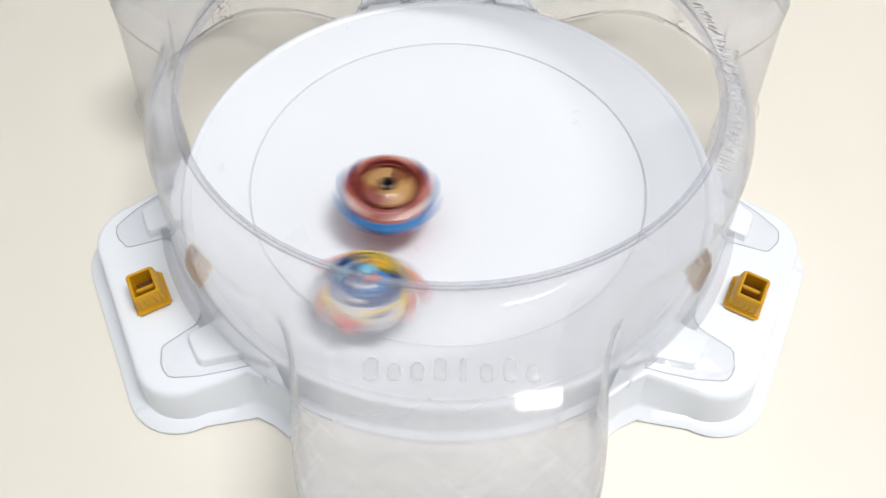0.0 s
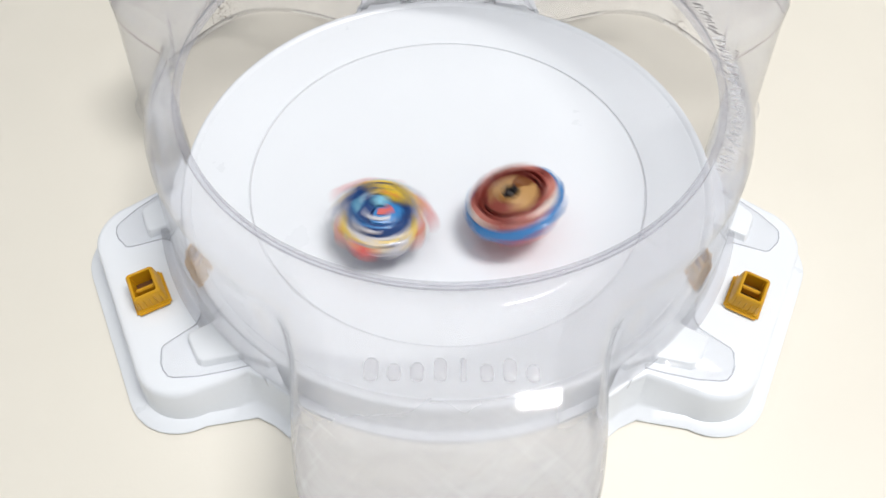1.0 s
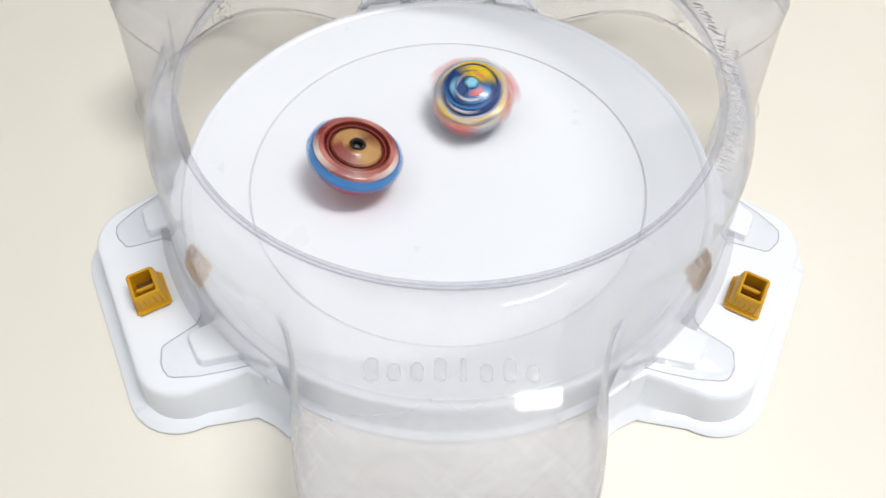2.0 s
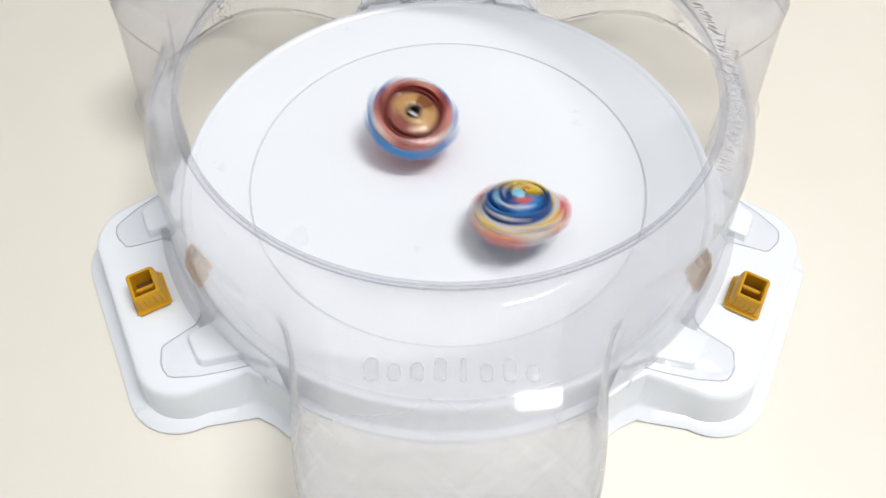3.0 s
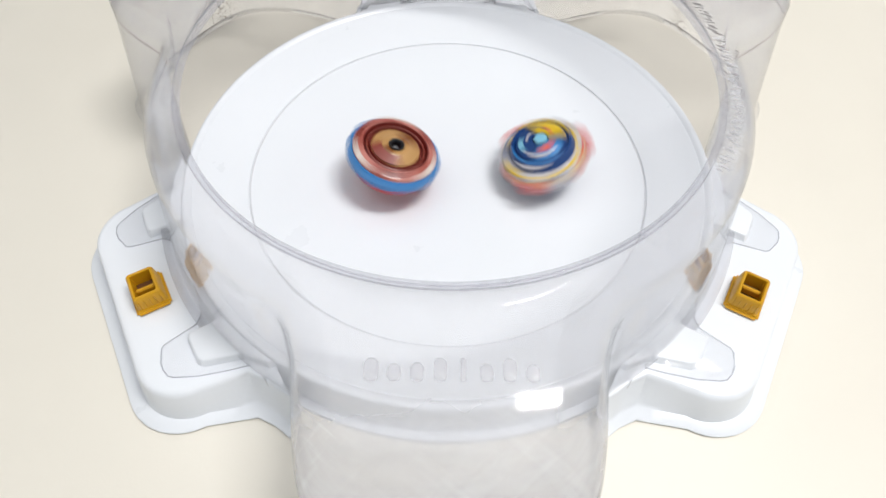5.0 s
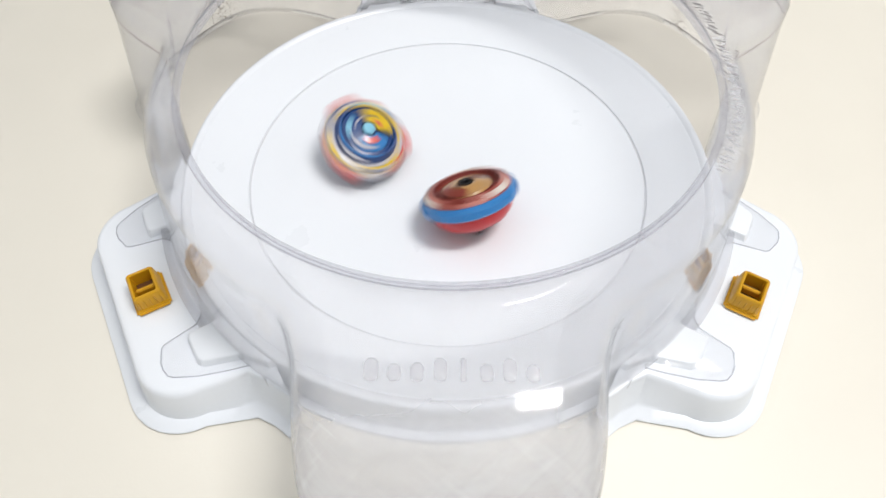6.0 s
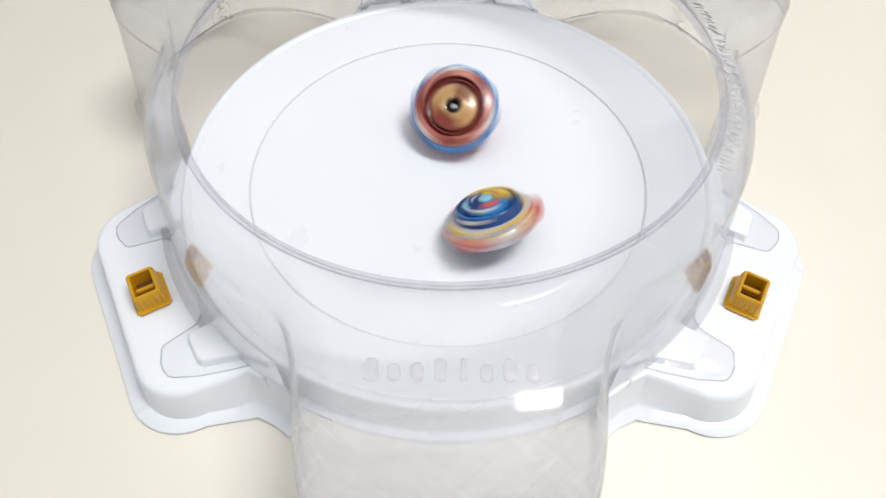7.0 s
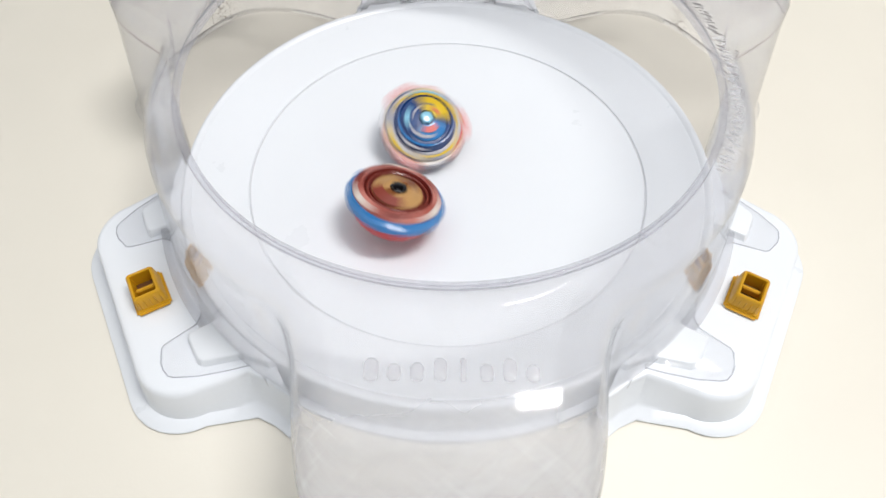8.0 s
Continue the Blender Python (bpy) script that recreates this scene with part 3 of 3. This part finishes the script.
    part("dome_mark", lathe([(0.0051, 0.0270), (0.0080, 0.0266), (0.0080, 0.0276), (0.0051, 0.0282)], 6, 262, 325), CORAL, rotor, "small red mark")
    part("dome_mark", lathe([(0.0052, 0.0272), (0.0074, 0.0268), (0.0074, 0.0277), (0.0052, 0.0282)], 6, 30, 62), CORAL, rotor, "small red mark")
    part("dome_mark", lathe([(0.0086, 0.0256), (0.0112, 0.0252), (0.0112, 0.0264), (0.0086, 0.0274)], 6, 165, 205), ICE, rotor, "pale blue mark")
    part("dome_mark", lathe([(0.0092, 0.0254), (0.0104, 0.0252), (0.0104, 0.0264), (0.0092, 0.0271)], 6, 215, 300), MILK, rotor, "small pale mark")
    # short painted strokes round the dome and its trim
    for r, z, a0, sweep, mat in ((0.0062, 0.0279, 130, 50, MILK), (0.0096, 0.0268, 240, 40, MILK), (0.0110, 0.0264, 330, 45, NAVY), (0.0072, 0.0277, 70, 30, NAVY),
                                 (0.0178, 0.0212, 40, 45, MILK), (0.0184, 0.0211, 120, 35, NAVY), (0.0190, 0.0208, 200, 50, LEMON), (0.0180, 0.0212, 280, 40, LEMON),
                                 (0.0192, 0.0207, 330, 40, CORAL), (0.0153, 0.0247, 60, 60, ICE), (0.0153, 0.0247, 220, 50, MILK)):
        part("painted_stroke", lathe([(r, z - 0.0010), (r + 0.0010, z - 0.0012), (r + 0.0010, z - 0.0001), (r, z + 0.0002)], 8, a0, a0 + sweep), mat, rotor, "short painted stroke")
    part("hub_bolt", lathe([(0.0001, 0.0258), (0.0035, 0.0258), (0.0035, 0.0282), (0.0026, 0.0289), (0.0001, 0.0291)], 6), ICE, rotor, "ice-blue hexagonal bolt")
    tagged(top, "blue and yellow spinning top with coral-red blades in the bowl", "spinning top", "battling tops")
    return top, rotor


red_top, red_rotor = make_red_top()
blue_top, blue_rotor = make_blue_top()


def spin(rotor, step):
    """A steady turn about the top's own axis, in its own space."""
    walk(rotor, [(i / FPS, pose(0, 0, 0, 0, 0, (step * i) % 360)) for i in range(int(8 * FPS) + 1)])


def motions():
    walk(red_top, [
        (0.00, pose(-0.0297, -0.0292, 0.0107, -1.7, 3.8, 0)),
        (0.10, pose(0.0094, -0.0266, 0.0099, -1.3, -5.1, 0)),
        (0.20, pose(0.0498, 0.0109, 0.0114, 3.1, -14.2, 0)),
        (0.30, pose(0.0644, 0.0519, 0.0148, 8.3, -7.0, 0)),
        (0.40, pose(0.0656, 0.0817, 0.0187, 11.2, -10.3, 0)),
        (0.50, pose(0.0514, 0.0893, 0.0182, 14.7, -8.4, 0)),
        (0.60, pose(0.0318, 0.0771, 0.0149, 13.5, -8.5, 0)),
        (0.70, pose(0.0239, 0.0645, 0.0131, 15.5, -18.7, 0)),
        (0.80, pose(0.0198, 0.0263, 0.0102, 7.2, -18.9, 0)),
        (0.90, pose(0.0265, -0.0083, 0.0099, -0.9, -21.0, 0)),
        (1.00, pose(0.0371, -0.0356, 0.0114, -7.4, -18.3, 0)),
        (1.10, pose(0.0550, -0.0525, 0.0139, -12.7, -19.1, 0)),
        (1.20, pose(0.0639, -0.0550, 0.0150, -15.6, -18.3, 0)),
        (1.30, pose(0.0641, -0.0506, 0.0146, -16.4, -14.8, 0)),
        (1.40, pose(0.0557, -0.0415, 0.0132, -16.2, -10.1, 0)),
        (1.50, pose(0.0331, -0.0282, 0.0108, -16.2, -8.8, 0)),
        (1.60, pose(-0.0005, -0.0199, 0.0096, -18.0, -3.2, 0)),
        (1.70, pose(-0.0350, -0.0169, 0.0105, -11.2, 10.1, 0)),
        (1.80, pose(-0.0408, -0.0138, 0.0108, -7.6, 11.9, 0)),
        (1.90, pose(-0.0462, -0.0095, 0.0111, -4.1, 14.0, 0)),
        (2.00, pose(-0.0511, -0.0041, 0.0114, -1.2, 15.6, 0)),
        (2.10, pose(-0.0554, 0.0024, 0.0118, 0.7, 15.6, 0)),
        (2.20, pose(-0.0587, 0.0099, 0.0121, 2.6, 15.4, 0)),
        (2.30, pose(-0.0610, 0.0182, 0.0125, 4.4, 15.0, 0)),
        (2.40, pose(-0.0621, 0.0272, 0.0130, 6.2, 14.4, 0)),
        (2.50, pose(-0.0618, 0.0368, 0.0134, 7.9, 13.5, 0)),
        (2.60, pose(-0.0601, 0.0466, 0.0139, 9.1, 11.9, 0)),
        (2.70, pose(-0.0568, 0.0566, 0.0144, 10.4, 10.6, 0)),
        (2.80, pose(-0.0520, 0.0664, 0.0150, 12.2, 10.2, 0)),
        (2.90, pose(-0.0426, 0.0497, 0.0127, 13.6, 10.2, 0)),
        (3.00, pose(-0.0213, 0.0278, 0.0103, 14.7, 7.9, 0)),
        (3.10, pose(-0.0051, 0.0188, 0.0096, 9.3, 7.2, 0)),
        (3.20, pose(-0.0015, 0.0492, 0.0112, 8.9, 8.9, 0)),
        (3.30, pose(-0.0007, 0.0686, 0.0131, 11.4, 5.6, 0)),
        (3.40, pose(-0.0027, 0.0753, 0.0138, 12.7, 2.8, 0)),
        (3.50, pose(-0.0041, 0.0728, 0.0136, 13.2, -0.0, 0)),
        (3.60, pose(-0.0026, 0.0548, 0.0117, 10.1, -4.8, 0)),
        (3.70, pose(0.0033, 0.0256, 0.0098, 6.1, -10.4, 0)),
        (3.80, pose(0.0156, 0.0020, 0.0095, 1.8, -22.6, 0)),
        (3.90, pose(0.0386, -0.0204, 0.0108, 3.0, -27.5, 0)),
        (4.00, pose(0.0659, -0.0347, 0.0137, -0.1, -31.8, 0)),
        (4.10, pose(0.0797, -0.0439, 0.0159, -9.0, -30.9, 0)),
        (4.20, pose(0.0834, -0.0517, 0.0170, -16.5, -27.1, 0)),
        (4.30, pose(0.0786, -0.0541, 0.0166, -22.5, -20.8, 0)),
        (4.40, pose(0.0593, -0.0516, 0.0142, -26.7, -11.8, 0)),
        (4.50, pose(0.0343, -0.0473, 0.0120, -29.3, -4.0, 0)),
        (4.60, pose(0.0144, -0.0356, 0.0105, -24.9, 2.6, 0)),
        (4.70, pose(-0.0056, -0.0192, 0.0096, -13.6, 12.2, 0)),
        (4.80, pose(-0.0154, -0.0191, 0.0098, -12.7, 8.8, 0)),
        (4.90, pose(-0.0253, -0.0138, 0.0100, -8.7, 11.3, 0)),
        (5.00, pose(-0.0325, -0.0034, 0.0102, -1.6, 15.6, 0)),
        (5.10, pose(-0.0345, 0.0102, 0.0103, 4.4, 15.0, 0)),
        (5.20, pose(-0.0299, 0.0243, 0.0105, 9.8, 12.3, 0)),
        (5.30, pose(-0.0192, 0.0355, 0.0106, 13.7, 7.6, 0)),
        (5.40, pose(-0.0042, 0.0412, 0.0107, 15.6, 1.6, 0)),
        (5.50, pose(0.0121, 0.0400, 0.0107, 15.0, -4.6, 0)),
        (5.60, pose(0.0264, 0.0322, 0.0107, 7.8, -14.5, 0)),
        (5.70, pose(0.0361, 0.0193, 0.0106, 0.3, -24.9, 0)),
        (5.80, pose(0.0399, 0.0039, 0.0106, -2.9, -35.4, 0)),
        (5.90, pose(0.0308, -0.0188, 0.0103, -17.7, -29.1, 0)),
        (6.00, pose(0.0154, -0.0362, 0.0105, -26.5, -17.1, 0)),
        (6.10, pose(-0.0031, -0.0425, 0.0108, -28.6, -8.5, 0)),
        (6.20, pose(-0.0230, -0.0439, 0.0113, -27.6, 4.7, 0)),
        (6.30, pose(-0.0407, -0.0372, 0.0117, -20.3, 14.6, 0)),
        (6.40, pose(-0.0559, -0.0193, 0.0121, -7.3, 22.8, 0)),
        (6.50, pose(-0.0588, 0.0003, 0.0121, 5.1, 21.2, 0)),
        (6.60, pose(-0.0599, 0.0180, 0.0124, 14.3, 23.1, 0)),
        (6.70, pose(-0.0498, 0.0372, 0.0124, 23.0, 18.0, 0)),
        (6.80, pose(-0.0332, 0.0496, 0.0121, 34.0, 11.3, 0)),
        (6.90, pose(-0.0129, 0.0475, 0.0112, 31.5, 1.8, 0)),
        (7.00, pose(0.0061, 0.0414, 0.0107, 29.7, -8.3, 0)),
        (7.10, pose(0.0232, 0.0246, 0.0102, 17.3, -21.8, 0)),
        (7.20, pose(0.0332, 0.0058, 0.0102, 5.5, -30.7, 0)),
        (7.30, pose(0.0334, -0.0127, 0.0103, -4.8, -30.6, 0)),
        (7.40, pose(0.0347, -0.0298, 0.0110, -10.8, -24.3, 0)),
        (7.50, pose(0.0317, -0.0455, 0.0118, -14.1, -19.1, 0)),
        (7.60, pose(0.0215, -0.0542, 0.0120, -15.9, -12.9, 0)),
        (7.70, pose(0.0065, -0.0598, 0.0122, -17.7, -6.3, 0)),
        (7.80, pose(-0.0084, -0.0584, 0.0121, -18.2, 0.4, 0)),
        (7.90, pose(-0.0214, -0.0479, 0.0115, -15.3, 8.4, 0)),
        (8.00, pose(-0.0297, -0.0361, 0.0110, -13.1, 14.8, 0)),
    ])
    walk(blue_top, [
        (0.00, pose(-0.0352, -0.0856, 0.0162, -17.4, 4.2, 0)),
        (0.10, pose(0.0010, -0.0853, 0.0151, -19.1, -2.7, 0)),
        (0.20, pose(0.0228, -0.0698, 0.0136, -18.5, -7.6, 0)),
        (0.30, pose(0.0301, -0.0435, 0.0115, -17.5, -0.2, 0)),
        (0.40, pose(0.0229, -0.0094, 0.0098, -16.2, 0.9, 0)),
        (0.50, pose(0.0021, 0.0201, 0.0096, -6.3, -0.9, 0)),
        (0.60, pose(-0.0289, 0.0294, 0.0107, -6.6, 6.9, 0)),
        (0.70, pose(-0.0578, 0.0263, 0.0125, -6.5, 8.7, 0)),
        (0.80, pose(-0.0732, 0.0028, 0.0136, -8.6, 8.9, 0)),
        (0.90, pose(-0.0652, -0.0289, 0.0134, -11.6, 11.8, 0)),
        (1.00, pose(-0.0325, -0.0403, 0.0114, -3.1, 4.3, 0)),
        (1.10, pose(0.0007, -0.0402, 0.0106, -5.0, -0.8, 0)),
        (1.20, pose(0.0285, -0.0231, 0.0104, -4.7, -4.7, 0)),
        (1.30, pose(0.0433, 0.0056, 0.0108, -1.1, -6.8, 0)),
        (1.40, pose(0.0443, 0.0401, 0.0122, 3.0, -6.9, 0)),
        (1.50, pose(0.0302, 0.0629, 0.0132, 7.2, -8.2, 0)),
        (1.60, pose(-0.0011, 0.0657, 0.0127, 5.0, -2.2, 0)),
        (1.70, pose(-0.0246, 0.0370, 0.0109, -0.8, 2.7, 0)),
        (1.80, pose(-0.0135, 0.0443, 0.0110, 4.2, 2.7, 0)),
        (1.90, pose(-0.0002, 0.0483, 0.0112, 10.6, 0.1, 0)),
        (2.00, pose(0.0142, 0.0482, 0.0113, 15.0, -4.5, 0)),
        (2.10, pose(0.0284, 0.0437, 0.0115, 13.1, -8.7, 0)),
        (2.20, pose(0.0412, 0.0349, 0.0116, 10.0, -12.1, 0)),
        (2.30, pose(0.0513, 0.0224, 0.0118, 6.2, -14.4, 0)),
        (2.40, pose(0.0575, 0.0070, 0.0120, 1.9, -15.5, 0)),
        (2.50, pose(0.0590, -0.0101, 0.0122, -2.6, -15.4, 0)),
        (2.60, pose(0.0553, -0.0275, 0.0123, -8.7, -12.7, 0)),
        (2.70, pose(0.0465, -0.0435, 0.0125, -13.4, -10.5, 0)),
        (2.80, pose(0.0330, -0.0567, 0.0127, -16.5, -11.2, 0)),
        (2.90, pose(0.0391, -0.0540, 0.0129, -17.9, -8.8, 0)),
        (3.00, pose(0.0339, -0.0414, 0.0116, -17.6, -4.8, 0)),
        (3.10, pose(0.0227, -0.0337, 0.0106, -18.1, -3.4, 0)),
        (3.20, pose(0.0077, -0.0459, 0.0110, -21.4, -1.6, 0)),
        (3.30, pose(-0.0124, -0.0468, 0.0112, -21.1, 1.7, 0)),
        (3.40, pose(-0.0324, -0.0451, 0.0118, -20.5, 4.9, 0)),
        (3.50, pose(-0.0480, -0.0482, 0.0130, -20.6, 7.7, 0)),
        (3.60, pose(-0.0568, -0.0486, 0.0138, -19.8, 9.6, 0)),
        (3.70, pose(-0.0530, -0.0498, 0.0135, -19.0, 10.0, 0)),
        (3.80, pose(-0.0380, -0.0398, 0.0117, -10.2, 1.0, 0)),
        (3.90, pose(-0.0386, -0.0203, 0.0108, -8.0, 10.4, 0)),
        (4.00, pose(-0.0345, 0.0002, 0.0103, -1.2, 14.3, 0)),
        (4.10, pose(-0.0266, 0.0196, 0.0102, 5.0, 11.0, 0)),
        (4.20, pose(-0.0182, 0.0375, 0.0107, 11.3, 7.9, 0)),
        (4.30, pose(-0.0066, 0.0509, 0.0114, 12.8, 4.1, 0)),
        (4.40, pose(0.0026, 0.0571, 0.0119, 13.4, 0.7, 0)),
        (4.50, pose(0.0127, 0.0631, 0.0126, 14.0, -2.6, 0)),
        (4.60, pose(0.0179, 0.0572, 0.0122, 15.7, -6.7, 0)),
        (4.70, pose(0.0234, 0.0442, 0.0113, 16.8, -10.6, 0)),
        (4.80, pose(0.0379, 0.0338, 0.0114, 13.2, -9.1, 0)),
        (4.90, pose(0.0479, 0.0188, 0.0114, 7.6, -12.0, 0)),
        (5.00, pose(0.0521, 0.0011, 0.0115, 0.3, -15.6, 0)),
        (5.10, pose(0.0498, -0.0172, 0.0115, -5.1, -14.8, 0)),
        (5.20, pose(0.0411, -0.0337, 0.0116, -9.9, -12.2, 0)),
        (5.30, pose(0.0271, -0.0463, 0.0116, -13.5, -8.0, 0)),
        (5.40, pose(0.0094, -0.0531, 0.0116, -15.4, -2.8, 0)),
        (5.50, pose(-0.0097, -0.0534, 0.0117, -15.4, 2.9, 0)),
        (5.60, pose(-0.0277, -0.0469, 0.0117, -10.6, 10.8, 0)),
        (5.70, pose(-0.0423, -0.0345, 0.0117, -6.4, 17.9, 0)),
        (5.80, pose(-0.0518, -0.0177, 0.0117, -6.2, 24.2, 0)),
        (5.90, pose(-0.0520, -0.0010, 0.0115, 3.2, 22.4, 0)),
        (6.00, pose(-0.0483, 0.0152, 0.0114, 14.1, 19.7, 0)),
        (6.10, pose(-0.0378, 0.0268, 0.0110, 17.4, 12.7, 0)),
        (6.20, pose(-0.0242, 0.0324, 0.0106, 20.8, 5.7, 0)),
        (6.30, pose(-0.0078, 0.0363, 0.0104, 24.7, -2.1, 0)),
        (6.40, pose(0.0089, 0.0348, 0.0103, 28.9, -8.8, 0)),
        (6.50, pose(0.0212, 0.0222, 0.0101, 16.3, -18.9, 0)),
        (6.60, pose(0.0332, 0.0111, 0.0103, 7.2, -26.7, 0)),
        (6.70, pose(0.0421, -0.0030, 0.0107, -0.2, -30.2, 0)),
        (6.80, pose(0.0430, -0.0193, 0.0111, -7.1, -32.4, 0)),
        (6.90, pose(0.0357, -0.0346, 0.0113, -17.5, -26.3, 0)),
        (7.00, pose(0.0246, -0.0456, 0.0114, -23.6, -17.3, 0)),
        (7.10, pose(0.0103, -0.0516, 0.0115, -25.2, -6.5, 0)),
        (7.20, pose(-0.0052, -0.0528, 0.0116, -25.4, 2.7, 0)),
        (7.30, pose(-0.0195, -0.0498, 0.0116, -24.9, 9.0, 0)),
        (7.40, pose(-0.0379, -0.0437, 0.0120, -20.6, 16.9, 0)),
        (7.50, pose(-0.0481, -0.0280, 0.0118, -9.7, 28.3, 0)),
        (7.60, pose(-0.0463, -0.0145, 0.0112, 0.0, 28.9, 0)),
        (7.70, pose(-0.0430, -0.0055, 0.0108, 4.3, 25.5, 0)),
        (7.80, pose(-0.0363, 0.0065, 0.0104, 9.6, 21.6, 0)),
        (7.90, pose(-0.0253, 0.0190, 0.0101, 15.1, 15.9, 0)),
        (8.00, pose(-0.0157, 0.0277, 0.0101, 21.1, 10.6, 0)),
    ])
    spin(red_rotor, 84)
    spin(blue_rotor, -84)


motions()
